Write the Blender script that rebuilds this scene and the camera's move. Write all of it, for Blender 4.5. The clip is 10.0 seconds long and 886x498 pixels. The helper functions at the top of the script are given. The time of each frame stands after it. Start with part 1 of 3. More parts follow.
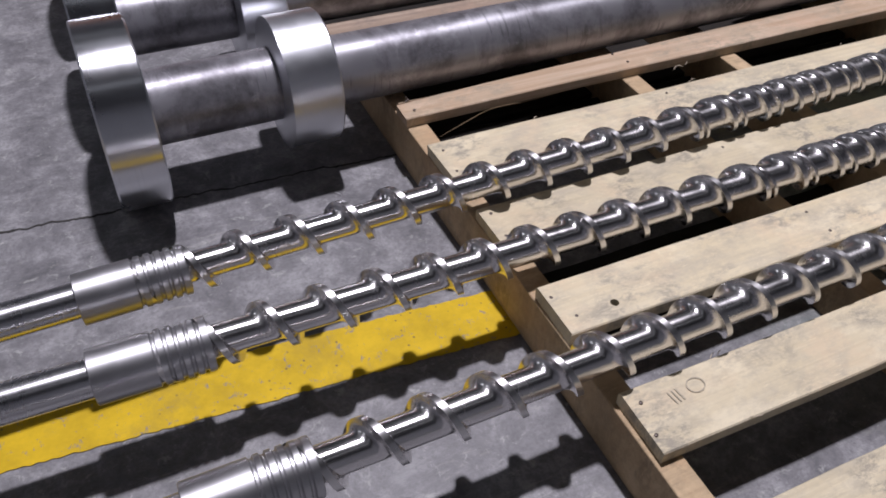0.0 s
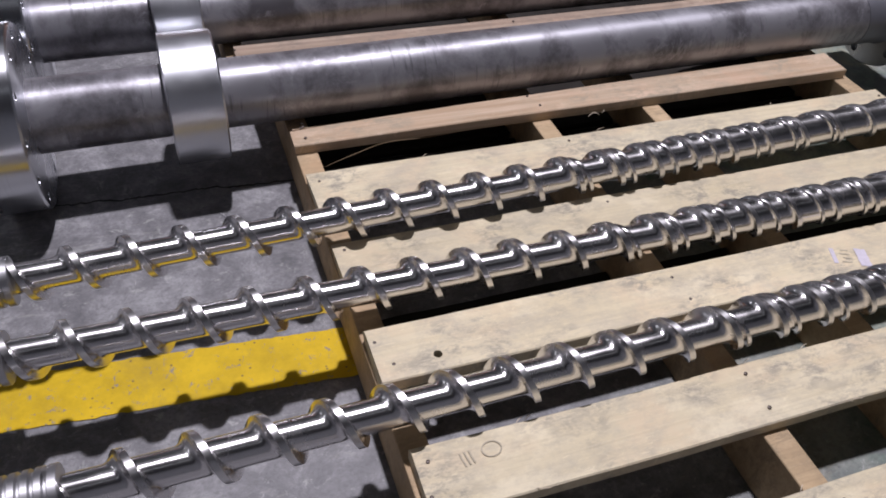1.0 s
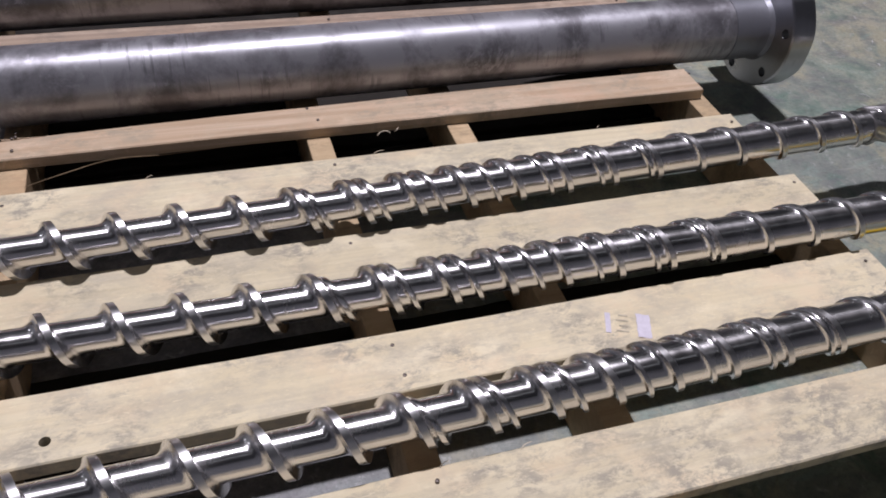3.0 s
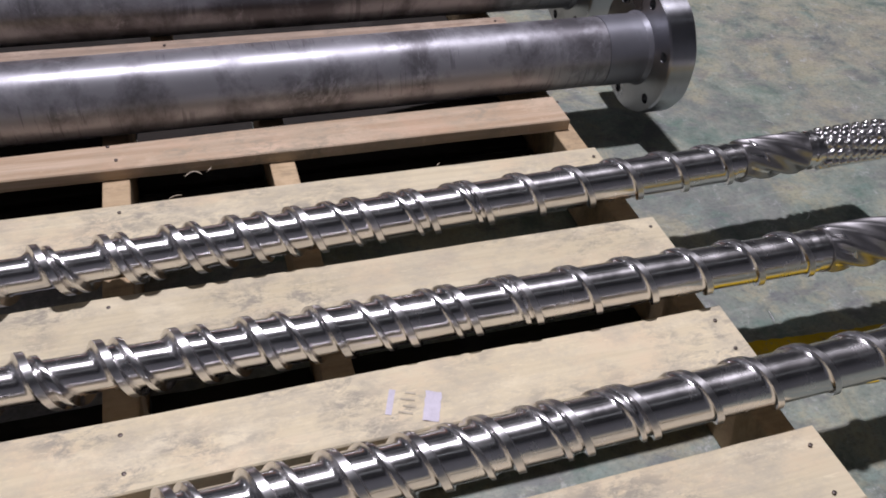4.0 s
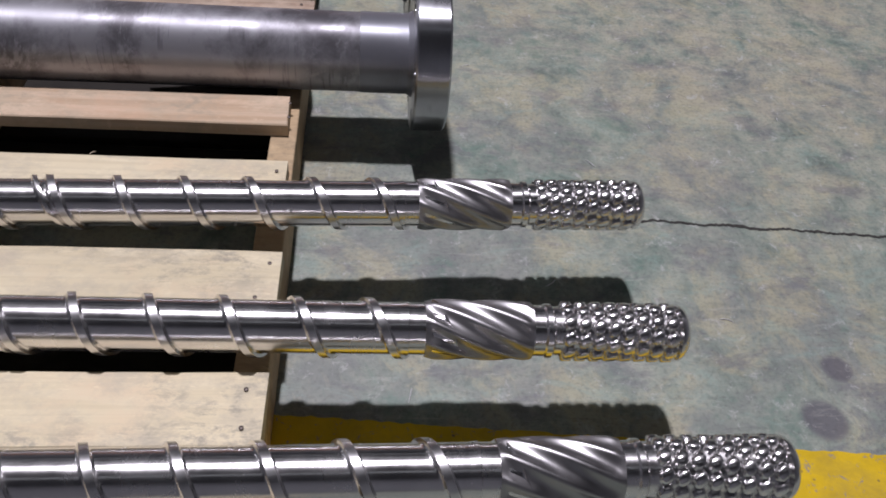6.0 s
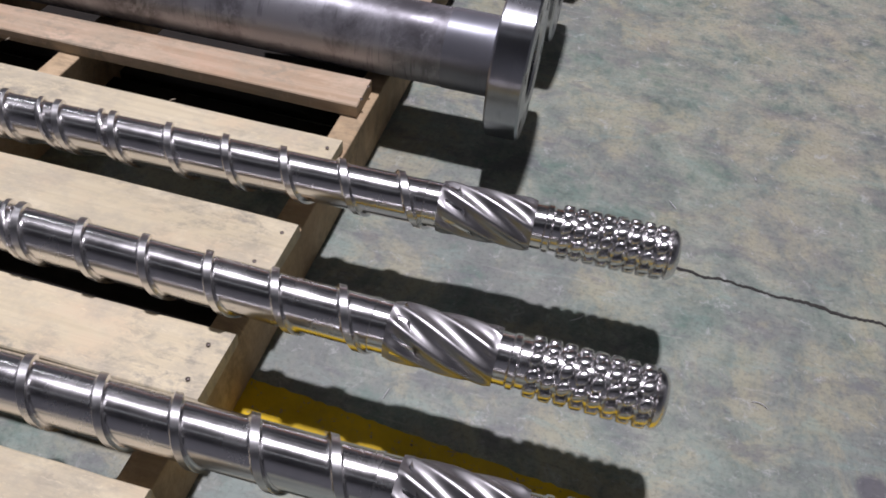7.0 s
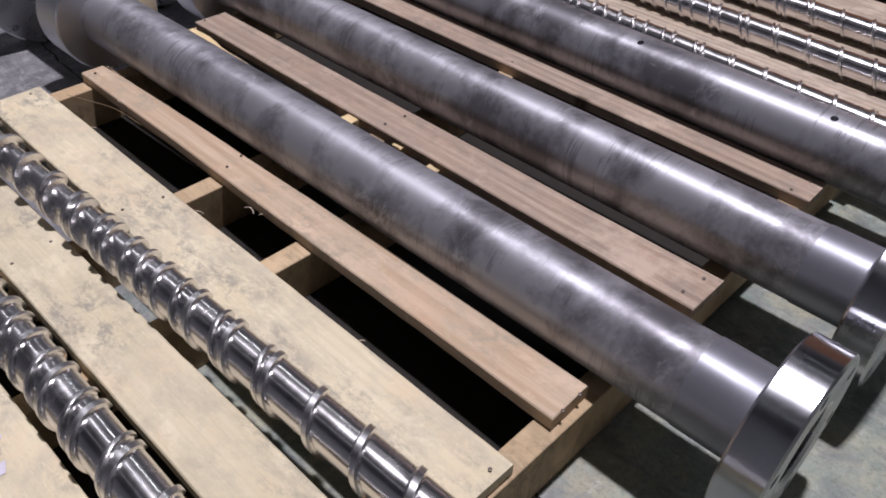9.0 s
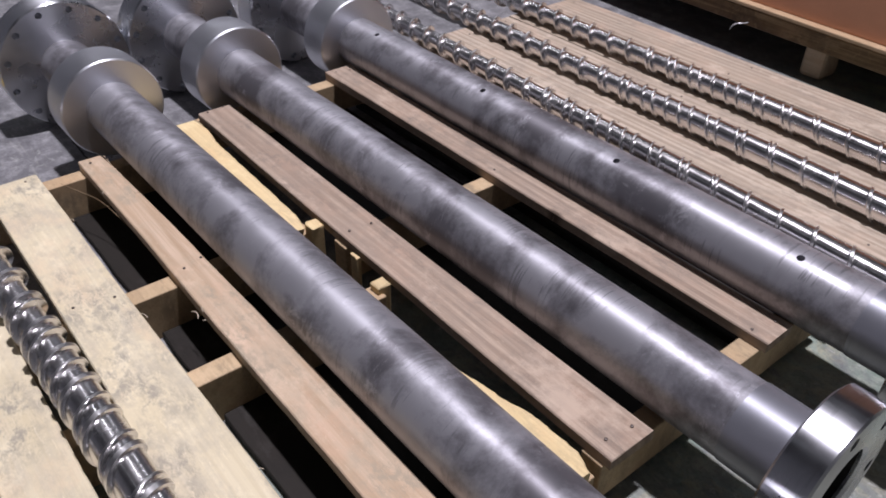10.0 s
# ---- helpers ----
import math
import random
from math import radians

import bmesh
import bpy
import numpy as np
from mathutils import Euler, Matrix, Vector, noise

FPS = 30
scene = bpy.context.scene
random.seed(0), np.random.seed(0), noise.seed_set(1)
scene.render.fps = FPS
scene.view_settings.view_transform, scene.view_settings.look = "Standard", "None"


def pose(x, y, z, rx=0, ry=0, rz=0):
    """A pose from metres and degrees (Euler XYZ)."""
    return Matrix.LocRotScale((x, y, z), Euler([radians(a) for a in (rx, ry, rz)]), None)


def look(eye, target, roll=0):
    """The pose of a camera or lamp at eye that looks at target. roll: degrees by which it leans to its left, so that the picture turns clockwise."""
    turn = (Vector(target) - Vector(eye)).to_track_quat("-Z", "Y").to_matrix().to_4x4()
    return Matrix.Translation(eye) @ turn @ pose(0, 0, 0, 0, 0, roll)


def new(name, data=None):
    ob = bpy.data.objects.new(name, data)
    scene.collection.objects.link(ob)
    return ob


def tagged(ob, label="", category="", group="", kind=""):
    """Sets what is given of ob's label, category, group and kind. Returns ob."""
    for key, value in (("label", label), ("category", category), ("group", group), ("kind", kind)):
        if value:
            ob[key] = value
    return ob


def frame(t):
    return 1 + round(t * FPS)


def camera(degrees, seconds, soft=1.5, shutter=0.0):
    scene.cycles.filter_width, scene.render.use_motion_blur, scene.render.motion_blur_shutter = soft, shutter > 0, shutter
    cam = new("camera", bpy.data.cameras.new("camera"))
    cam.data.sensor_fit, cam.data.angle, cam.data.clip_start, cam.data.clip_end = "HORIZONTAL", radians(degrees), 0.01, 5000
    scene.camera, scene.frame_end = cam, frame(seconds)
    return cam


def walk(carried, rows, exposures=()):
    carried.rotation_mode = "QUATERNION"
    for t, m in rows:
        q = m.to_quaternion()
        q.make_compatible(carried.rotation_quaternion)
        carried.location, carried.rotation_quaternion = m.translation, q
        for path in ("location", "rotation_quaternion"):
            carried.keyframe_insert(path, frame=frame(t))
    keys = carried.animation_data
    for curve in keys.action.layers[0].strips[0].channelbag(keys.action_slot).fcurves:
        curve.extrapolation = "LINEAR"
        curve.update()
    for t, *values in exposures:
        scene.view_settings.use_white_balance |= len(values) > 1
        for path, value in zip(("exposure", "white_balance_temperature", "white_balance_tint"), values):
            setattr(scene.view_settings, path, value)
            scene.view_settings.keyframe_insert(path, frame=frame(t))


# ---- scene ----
cam = camera(58.2, 10.0, 1.8)
PATH = [
    (0, (-0.448, -1.06, 0.891), (0.216, 0.238, -0.478), 3.1),
    (0.5, (-0.308, -1.1, 0.909), (0.283, 0.249, -0.444), 3.4),
    (1, (-0.167, -1.134, 0.923), (0.398, 0.23, -0.426), 5.1),
    (1.5, (-0.085, -1.094, 0.889), (0.482, 0.265, -0.465), 6.8),
    (2, (-0.027, -1.045, 0.869), (0.536, 0.315, -0.484), 7.4),
    (2.5, (0.136, -1.075, 0.871), (0.687, 0.276, -0.497), 7.2),
    (4, (0.606, -0.998, 0.828), (1.146, 0.383, -0.515), 6.1),
    (4.5, (0.812, -1.054, 0.851), (1.287, 0.355, -0.488), 5.1),
    (5, (1.012, -1.084, 0.856), (1.449, 0.331, -0.489), 5.8),
    (5.5, (1.15, -0.998, 0.834), (1.504, 0.402, -0.55), 6.7),
    (7, (1.53, -0.916, 0.82), (1.258, 0.45, -0.615), 5.5),
    (7.5, (1.513, -0.805, 0.829), (0.966, 0.493, -0.591), 4.0),
    (8, (1.557, -0.719, 0.853), (0.768, 0.483, -0.538), 2.1),
    (8.5, (1.548, -0.625, 0.862), (0.623, 0.532, -0.482), 2.3),
    (9, (1.507, -0.531, 0.876), (0.459, 0.584, -0.412), 1.9),
    (9.5, (1.545, -0.421, 0.929), (0.364, 0.634, -0.292), 0.8),
    (10, (1.598, -0.318, 0.954), (0.353, 0.703, -0.231), 0.9),
]
walk(cam, [(t, look(eye, target, roll)) for t, eye, target, roll in PATH],
     [(0, -0.1), (5, -0.13), (7.5, -0.05), (8.5, -0.04), (9.5, 0.06), (10, 0.11)])

# ---- light ----
world = bpy.data.worlds.new("hall_air")
scene.world = world
world.use_nodes = True
world.node_tree.nodes["Background"].inputs[0].default_value = (0.75, 0.8, 0.9, 1)
world.node_tree.nodes["Background"].inputs[1].default_value = 0.002


def lamp(name, at, size, size_y, watts, colour, target=None):
    data = bpy.data.lights.new(name, "AREA")
    data.shape, data.size, data.size_y, data.energy, data.color = "RECTANGLE", size, size_y, watts, colour
    ob = new(name, data)
    ob.matrix_world = look(at, target or (at[0], at[1] + 0.001, 0))
    return ob


# the high bay lamp that throws the hard shadows
lamp("high_bay_lamp", (0.78, 1.2, 7.5), 0.30, 0.30, 650, (1.0, 0.95, 1.07), (0.6, 0.0, 0))
# unseen fill lamps far off, added to brighten the barrels and flanges
for lx, ly, power in [(-6.5, 2.0, 22), (-7.0, 7.5, 56), (8.5, 3.5, 5)]:
    lamp("high_bay_lamp", (lx, ly, 7.5), 0.9, 0.9, power, (0.95, 0.95, 1.05))
# the hall's rows of light strips, unseen, placed for the streaks on the steel
for ly, wide, power in [(-3.3, 0.5, 8), (4.8, 0.5, 11), (8.5, 0.6, 10)]:
    lamp("light_strip", (0.5, ly, 7.6), 14.0, wide, power, (0.93, 0.95, 1.06))


# ---- materials ----
def nodes_of(name):
    mat = bpy.data.materials.new(name)
    mat.use_nodes = True
    return mat, mat.node_tree.nodes, mat.node_tree.links, mat.node_tree.nodes["Principled BSDF"]


def coords(nodes, links, scale=(1, 1, 1), kind="Object", shift=True):
    tc, mp = nodes.new("ShaderNodeTexCoord"), nodes.new("ShaderNodeMapping")
    mp.inputs["Scale"].default_value = scale
    if shift:
        info, mul = nodes.new("ShaderNodeObjectInfo"), nodes.new("ShaderNodeVectorMath")
        mul.operation = "SCALE"
        mul.inputs[0].default_value = (13.7, 7.3, 5.1)
        links.new(info.outputs["Random"], mul.inputs["Scale"])
        links.new(mul.outputs[0], mp.inputs["Location"])
    links.new(tc.outputs[kind], mp.inputs["Vector"])
    return mp.outputs[0]


def noise_tex(nodes, links, vec, scale, detail=5, rough=0.6, distort=0.0):
    n = nodes.new("ShaderNodeTexNoise")
    n.inputs["Scale"].default_value, n.inputs["Detail"].default_value = scale, detail
    n.inputs["Roughness"].default_value, n.inputs["Distortion"].default_value = rough, distort
    links.new(vec, n.inputs["Vector"])
    return n.outputs["Fac"]


def ramp(nodes, links, fac, stops):
    r = nodes.new("ShaderNodeValToRGB")
    while len(r.color_ramp.elements) < len(stops):
        r.color_ramp.elements.new(0.5)
    for el, (at, col) in zip(r.color_ramp.elements, stops):
        el.position = at
        el.color = (*col, 1) if isinstance(col, tuple) else (col, col, col, 1)
    links.new(fac, r.inputs[0])
    return r.outputs[0]


def mix(nodes, links, fac, a, b, blend="MIX"):
    m = nodes.new("ShaderNodeMix")
    m.data_type, m.blend_type = "RGBA", blend
    for sock, v in ((0, fac), (6, a), (7, b)):
        if isinstance(v, (int, float)):
            m.inputs[sock].default_value = v
        elif isinstance(v, tuple):
            m.inputs[sock].default_value = (*v, 1)
        else:
            links.new(v, m.inputs[sock])
    return m.outputs[2]


def bump(nodes, links, fac, bsdf, strength=0.3, dist=0.001, under=None):
    b = nodes.new("ShaderNodeBump")
    b.inputs["Strength"].default_value, b.inputs["Distance"].default_value = strength, dist
    links.new(fac, b.inputs["Height"])
    if under:
        links.new(under, b.inputs["Normal"])
    links.new(b.outputs[0], bsdf.inputs["Normal"])
    return b.outputs[0]


def steel(name, colour, rough, turned=0.15, blotch=0.0, dark=(0.1, 0.09, 0.09), drawn=0.0, metal=1.0):
    """Turned steel: fine rings round the x axis, blotches of scale, smeared roughness."""
    mat, nodes, links, bsdf = nodes_of(name)
    bsdf.inputs["Metallic"].default_value = metal
    if drawn:
        tangent = nodes.new("ShaderNodeTangent")
        tangent.direction_type, tangent.axis = "RADIAL", "X"
        links.new(tangent.outputs[0], bsdf.inputs["Tangent"])
        bsdf.inputs["Anisotropic"].default_value, bsdf.inputs["Anisotropic Rotation"].default_value = drawn, 0.25
    ring = noise_tex(nodes, links, coords(nodes, links, (900, 3, 3)), 1.0, 2, 0.6)
    soft = noise_tex(nodes, links, coords(nodes, links, (1.6, 1, 1)), 7 if blotch else 14, 6, 0.65)
    col = colour
    if blotch:
        big = noise_tex(nodes, links, coords(nodes, links, (1.1, 0.9, 0.9)), 7, 8, 0.66, 0.2)
        col = mix(nodes, links, ramp(nodes, links, big, [(0.45, 0.0), (0.6, blotch)]), colour, dark)
        band = noise_tex(nodes, links, coords(nodes, links, (30, 4, 4)), 1, 6, 0.7, 0.4)
        col = mix(nodes, links, ramp(nodes, links, band, [(0.58, 0.0), (0.74, 0.25 * blotch)]), col, tuple(0.5 * c for c in colour))
        chatter = noise_tex(nodes, links, coords(nodes, links, (150, 9, 9)), 1, 3, 0.6, 0.3)
        zone = noise_tex(nodes, links, coords(nodes, links, (2.2, 5, 5)), 2.2, 3, 0.6)
        marks = nodes.new("ShaderNodeMath")
        marks.operation = "MULTIPLY"
        links.new(ramp(nodes, links, chatter, [(0.56, 0.0), (0.62, 1.0)]), marks.inputs[0])
        links.new(ramp(nodes, links, zone, [(0.5, 0.0), (0.58, 0.7 * blotch)]), marks.inputs[1])
        col = mix(nodes, links, marks.outputs[0], col, tuple(0.45 * c for c in colour))
        chalk = noise_tex(nodes, links, coords(nodes, links, (3, 2, 2)), 6, 10, 0.75, 0.5)
        col = mix(nodes, links, ramp(nodes, links, chalk, [(0.57, 0.0), (0.63, 0.55 * blotch)]), col, tuple(min(1, 1.3 * c) for c in colour))
    if not isinstance(col, tuple):
        links.new(col, bsdf.inputs["Base Color"])
    else:
        fine = ramp(nodes, links, soft, [(0.3, tuple(0.86 * c for c in col)), (0.7, col)])
        links.new(fine, bsdf.inputs["Base Color"])
    rr = ramp(nodes, links, soft, [(0.3, max(0.03, rough - 0.06 - 0.05 * blotch)), (0.75, rough + 0.1 + 0.08 * blotch)])
    links.new(rr, bsdf.inputs["Roughness"])
    bump(nodes, links, ring, bsdf, turned, 0.0004)
    return mat


def wood(name, light, dark, stain, stain_amount=0.5, grain=0.3, rough=0.75, knots=0.0, arcs=0.0):
    """Sawn softwood: faint grain along x, grey smears, rubbed dirt and small dark specks."""
    mat, nodes, links, bsdf = nodes_of(name)
    g1 = noise_tex(nodes, links, coords(nodes, links, (1.3, 26, 26)), 1.4, 5, 0.6, 1.6)
    g2 = noise_tex(nodes, links, coords(nodes, links, (3, 170, 170)), 1.0, 4, 0.6, 0.6)
    base = mix(nodes, links, ramp(nodes, links, g1, [(0.42, grain), (0.56, 0.0)]), light, dark)
    base = mix(nodes, links, ramp(nodes, links, g2, [(0.4, 0.75 * grain), (0.53, 0.0)]), base, tuple(0.7 * c for c in dark))
    if arcs:
        rings = nodes.new("ShaderNodeTexWave")
        rings.wave_type, rings.rings_direction = "RINGS", "X"
        rings.inputs["Scale"].default_value, rings.inputs["Distortion"].default_value = 1.0, 5.0
        rings.inputs["Detail"].default_value, rings.inputs["Detail Scale"].default_value = 2.0, 0.7
        links.new(coords(nodes, links, (1.1, 16, 16)), rings.inputs["Vector"])
        base = mix(nodes, links, ramp(nodes, links, rings.outputs["Fac"], [(0.15, arcs), (0.6, 0.0)]), base, tuple(0.8 * c for c in dark))
    warm = noise_tex(nodes, links, coords(nodes, links, (1, 1.6, 1)), 5, 4, 0.6)
    base = mix(nodes, links, ramp(nodes, links, warm, [(0.4, 0.0), (0.65, 0.5)]), base, tuple(0.5 * (a + b) for a, b in zip(light, dark)))
    blush = noise_tex(nodes, links, coords(nodes, links, (0.7, 1.0, 1)), 11, 6, 0.66)
    base = mix(nodes, links, ramp(nodes, links, blush, [(0.5, 0.0), (0.66, 0.5)]), base, (light[0], 0.88 * light[1], 0.84 * light[2]))
    s1 = noise_tex(nodes, links, coords(nodes, links, (0.9, 1.4, 1)), 13, 9, 0.76, 0.1)
    base = mix(nodes, links, ramp(nodes, links, s1, [(0.45, 0.0), (0.68, stain_amount)]), base, stain)
    pale = noise_tex(nodes, links, coords(nodes, links, (0.8, 1.2, 1)), 9, 8, 0.72, 0.15)
    base = mix(nodes, links, ramp(nodes, links, pale, [(0.53, 0.0), (0.64, 0.6)]), base, tuple(min(0.85, 1.16 * c + 0.02) for c in light))
    s2 = noise_tex(nodes, links, coords(nodes, links, (1.1, 2.0, 1)), 24, 9, 0.8, 0.25)
    gate = noise_tex(nodes, links, coords(nodes, links, (1, 1.3, 1)), 7, 3, 0.6)
    rub = nodes.new("ShaderNodeMath")
    rub.operation = "MULTIPLY"
    links.new(ramp(nodes, links, s2, [(0.47, 0.0), (0.58, 1.0)]), rub.inputs[0])
    links.new(ramp(nodes, links, gate, [(0.44, 0.0), (0.60, min(1.0, stain_amount * 1.3))]), rub.inputs[1])
    base = mix(nodes, links, rub.outputs[0], base, tuple(0.8 * c for c in stain))
    if knots:
        cells = nodes.new("ShaderNodeTexVoronoi")
        cells.inputs["Scale"].default_value = 1.0
        links.new(coords(nodes, links, (4.5, 11, 1)), cells.inputs["Vector"])
        pick = nodes.new("ShaderNodeSeparateColor")
        links.new(cells.outputs["Color"], pick.inputs[0])
        knot = nodes.new("ShaderNodeMath")
        knot.operation = "MULTIPLY"
        links.new(ramp(nodes, links, cells.outputs["Distance"], [(0.035, knots), (0.11, 0.0)]), knot.inputs[0])
        links.new(ramp(nodes, links, pick.outputs[0], [(0.6, 0.0), (0.62, 1.0)]), knot.inputs[1])
        base = mix(nodes, links, knot.outputs[0], base, tuple(0.35 * c for c in dark))
    scratch = noise_tex(nodes, links, coords(nodes, links, (30, 160, 20)), 1.0, 2, 0.5, 2.5)
    base = mix(nodes, links, ramp(nodes, links, scratch, [(0.66, 0.0), (0.70, 0.4)]), base, tuple(min(1, 1.18 * c) for c in light))
    info = nodes.new("ShaderNodeObjectInfo")
    tone = ramp(nodes, links, info.outputs["Random"], [(0.0, 0.88), (1.0, 1.0)])
    base = mix(nodes, links, 1.0, base, tone, "MULTIPLY")
    links.new(base, bsdf.inputs["Base Color"])
    bsdf.inputs["Roughness"].default_value = rough
    bsdf.inputs["Specular IOR Level"].default_value = 0.25
    under = bump(nodes, links, g2, bsdf, 0.3, 0.001)
    bump(nodes, links, s2, bsdf, 0.3, 0.001, under)
    return mat


def floor_material():
    mat, nodes, links, bsdf = nodes_of("worn_painted_concrete")
    vec = coords(nodes, links, (1, 1, 1), shift=False)
    big = noise_tex(nodes, links, vec, 4.5, 8, 0.7, 0.3)
    smear = noise_tex(nodes, links, coords(nodes, links, (0.8, 1.5, 1), shift=False), 11, 8, 0.72, 0.6)
    mid = noise_tex(nodes, links, vec, 13, 10, 0.8, 0.25)
    patch = noise_tex(nodes, links, coords(nodes, links, (1.2, 1, 1), shift=False), 5.5, 11, 0.76, 0.5)
    fine = noise_tex(nodes, links, vec, 150, 4, 0.7)
    green = ramp(nodes, links, mid, [(0.34, (0.115, 0.146, 0.124)), (0.45, (0.20, 0.238, 0.202)), (0.53, (0.25, 0.285, 0.238)), (0.64, (0.335, 0.35, 0.29))])
    green = mix(nodes, links, ramp(nodes, links, big, [(0.46, 0.0), (0.6, 0.6)]), green, (0.175, 0.178, 0.175))
    green = mix(nodes, links, ramp(nodes, links, patch, [(0.5, 0.0), (0.6, 0.6)]), green, (0.40, 0.37, 0.245))
    green = mix(nodes, links, ramp(nodes, links, patch, [(0.36, 0.8), (0.45, 0.0)]), green, (0.115, 0.185, 0.15))
    green = mix(nodes, links, ramp(nodes, links, smear, [(0.53, 0.0), (0.62, 0.6)]), green, (0.15, 0.148, 0.16))
    green = mix(nodes, links, ramp(nodes, links, smear, [(0.37, 0.5), (0.45, 0.0)]), green, (0.235, 0.315, 0.275))
    # tan patch that lightens the floor, strongest around this point
    bare = nodes.new("ShaderNodeVectorMath")
    bare.operation = "DISTANCE"
    bare.inputs[1].default_value = (2.15, 0.55, 0)
    links.new(vec, bare.inputs[0])
    worn = nodes.new("ShaderNodeMath")
    worn.operation = "MULTIPLY"
    links.new(ramp(nodes, links, bare.outputs["Value"], [(0.2, 1.0), (0.8, 0.0)]), worn.inputs[0])
    links.new(ramp(nodes, links, mid, [(0.42, 0.0), (0.58, 0.6)]), worn.inputs[1])
    green = mix(nodes, links, worn.outputs[0], green, (0.39, 0.365, 0.27))
    for sx, sy, sr in ((1.95, -0.35, 0.024), (1.90, -0.43, 0.034), (2.02, -0.42, 0.028)):
        gap = nodes.new("ShaderNodeVectorMath")
        gap.operation = "DISTANCE"
        gap.inputs[1].default_value = (sx, sy, 0)
        links.new(vec, gap.inputs[0])
        green = mix(nodes, links, ramp(nodes, links, gap.outputs["Value"], [(0.75 * sr, 0.85), (sr, 0.0)]), green, (0.10, 0.095, 0.11))
    grey = ramp(nodes, links, mid, [(0.36, (0.105, 0.105, 0.112)), (0.5, (0.187, 0.185, 0.195)), (0.62, (0.31, 0.31, 0.32))])
    sep = nodes.new("ShaderNodeSeparateXYZ")
    links.new(vec, sep.inputs[0])
    add = nodes.new("ShaderNodeMath")
    add.operation = "MULTIPLY_ADD"
    add.inputs[1].default_value, add.inputs[2].default_value = 0.9, -0.45
    links.new(big, add.inputs[0])
    edge = nodes.new("ShaderNodeMath")
    links.new(sep.outputs[0], edge.inputs[0])
    links.new(add.outputs[0], edge.inputs[1])
    base = mix(nodes, links, ramp(nodes, links, edge.outputs[0], [(0.35, 0.0), (0.75, 1.0)]), grey, green)
    drag = noise_tex(nodes, links, coords(nodes, links, (9, 60, 1), shift=False), 1.0, 6, 0.75, 1.5)
    base = mix(nodes, links, ramp(nodes, links, drag, [(0.58, 0.0), (0.66, 0.3)]), base, (0.42, 0.42, 0.38))
    base = mix(nodes, links, ramp(nodes, links, drag, [(0.34, 0.35), (0.42, 0.0)]), base, (0.12, 0.125, 0.12))
    fl = noise_tex(nodes, links, vec, 38, 8, 0.8, 0.6)
    base = mix(nodes, links, ramp(nodes, links, fl, [(0.57, 0.0), (0.64, 0.6)]), base, (0.44, 0.45, 0.43))
    base = mix(nodes, links, ramp(nodes, links, fine, [(0.35, 0.35), (0.5, 0.0)]), base, (0.07, 0.07, 0.07))
    links.new(base, bsdf.inputs["Base Color"])
    links.new(ramp(nodes, links, mid, [(0.3, 0.42), (0.7, 0.65)]), bsdf.inputs["Roughness"])
    under = bump(nodes, links, fine, bsdf, 0.25, 0.0008)
    bump(nodes, links, mid, bsdf, 0.2, 0.002, under)
    return mat


def paint(name, colour, worn, wear=(0.62, 0.68)):
    mat, nodes, links, bsdf = nodes_of(name)
    vec = coords(nodes, links, (1, 1, 1), shift=False)
    soft = noise_tex(nodes, links, vec, 16, 6, 0.7)
    chip = noise_tex(nodes, links, vec, 55, 9, 0.8, 0.6)
    col = ramp(nodes, links, soft, [(0.3, tuple(0.72 * c for c in colour)), (0.65, colour)])
    grime = noise_tex(nodes, links, vec, 5, 9, 0.75, 0.4)
    col = mix(nodes, links, ramp(nodes, links, grime, [(0.5, 0.0), (0.64, 0.45)]), col, tuple(0.4 * c + 0.05 for c in colour))
    col = mix(nodes, links, ramp(nodes, links, chip, [(wear[0], 0.0), (wear[1], 0.9)]), col, worn)
    cells = nodes.new("ShaderNodeTexVoronoi")
    cells.inputs["Scale"].default_value = 75
    links.new(vec, cells.inputs["Vector"])
    pick = nodes.new("ShaderNodeSeparateColor")
    links.new(cells.outputs["Color"], pick.inputs[0])
    pit = nodes.new("ShaderNodeMath")
    pit.operation = "MULTIPLY"
    links.new(ramp(nodes, links, cells.outputs["Distance"], [(0.06, 0.75), (0.18, 0.0)]), pit.inputs[0])
    links.new(ramp(nodes, links, pick.outputs[0], [(0.62, 0.0), (0.66, 1.0)]), pit.inputs[1])
    col = mix(nodes, links, pit.outputs[0], col, tuple(0.3 * c for c in worn))
    links.new(col, bsdf.inputs["Base Color"])
    bsdf.inputs["Roughness"].default_value = 0.6
    bsdf.inputs["Specular IOR Level"].default_value = 0.25
    bump(nodes, links, chip, bsdf, 0.3, 0.0006)
    return mat


def plain(name, colour, rough=0.8, scale=6, spread=0.25, metal=0.0):
    mat, nodes, links, bsdf = nodes_of(name)
    n = noise_tex(nodes, links, coords(nodes, links, (1, 1, 1)), scale, 6, 0.7)
    links.new(ramp(nodes, links, n, [(0.3, tuple((1 - spread) * c for c in colour)), (0.7, colour)]), bsdf.inputs["Base Color"])
    bsdf.inputs["Roughness"].default_value, bsdf.inputs["Metallic"].default_value = rough, metal
    bump(nodes, links, n, bsdf, 0.15, 0.002)
    return mat


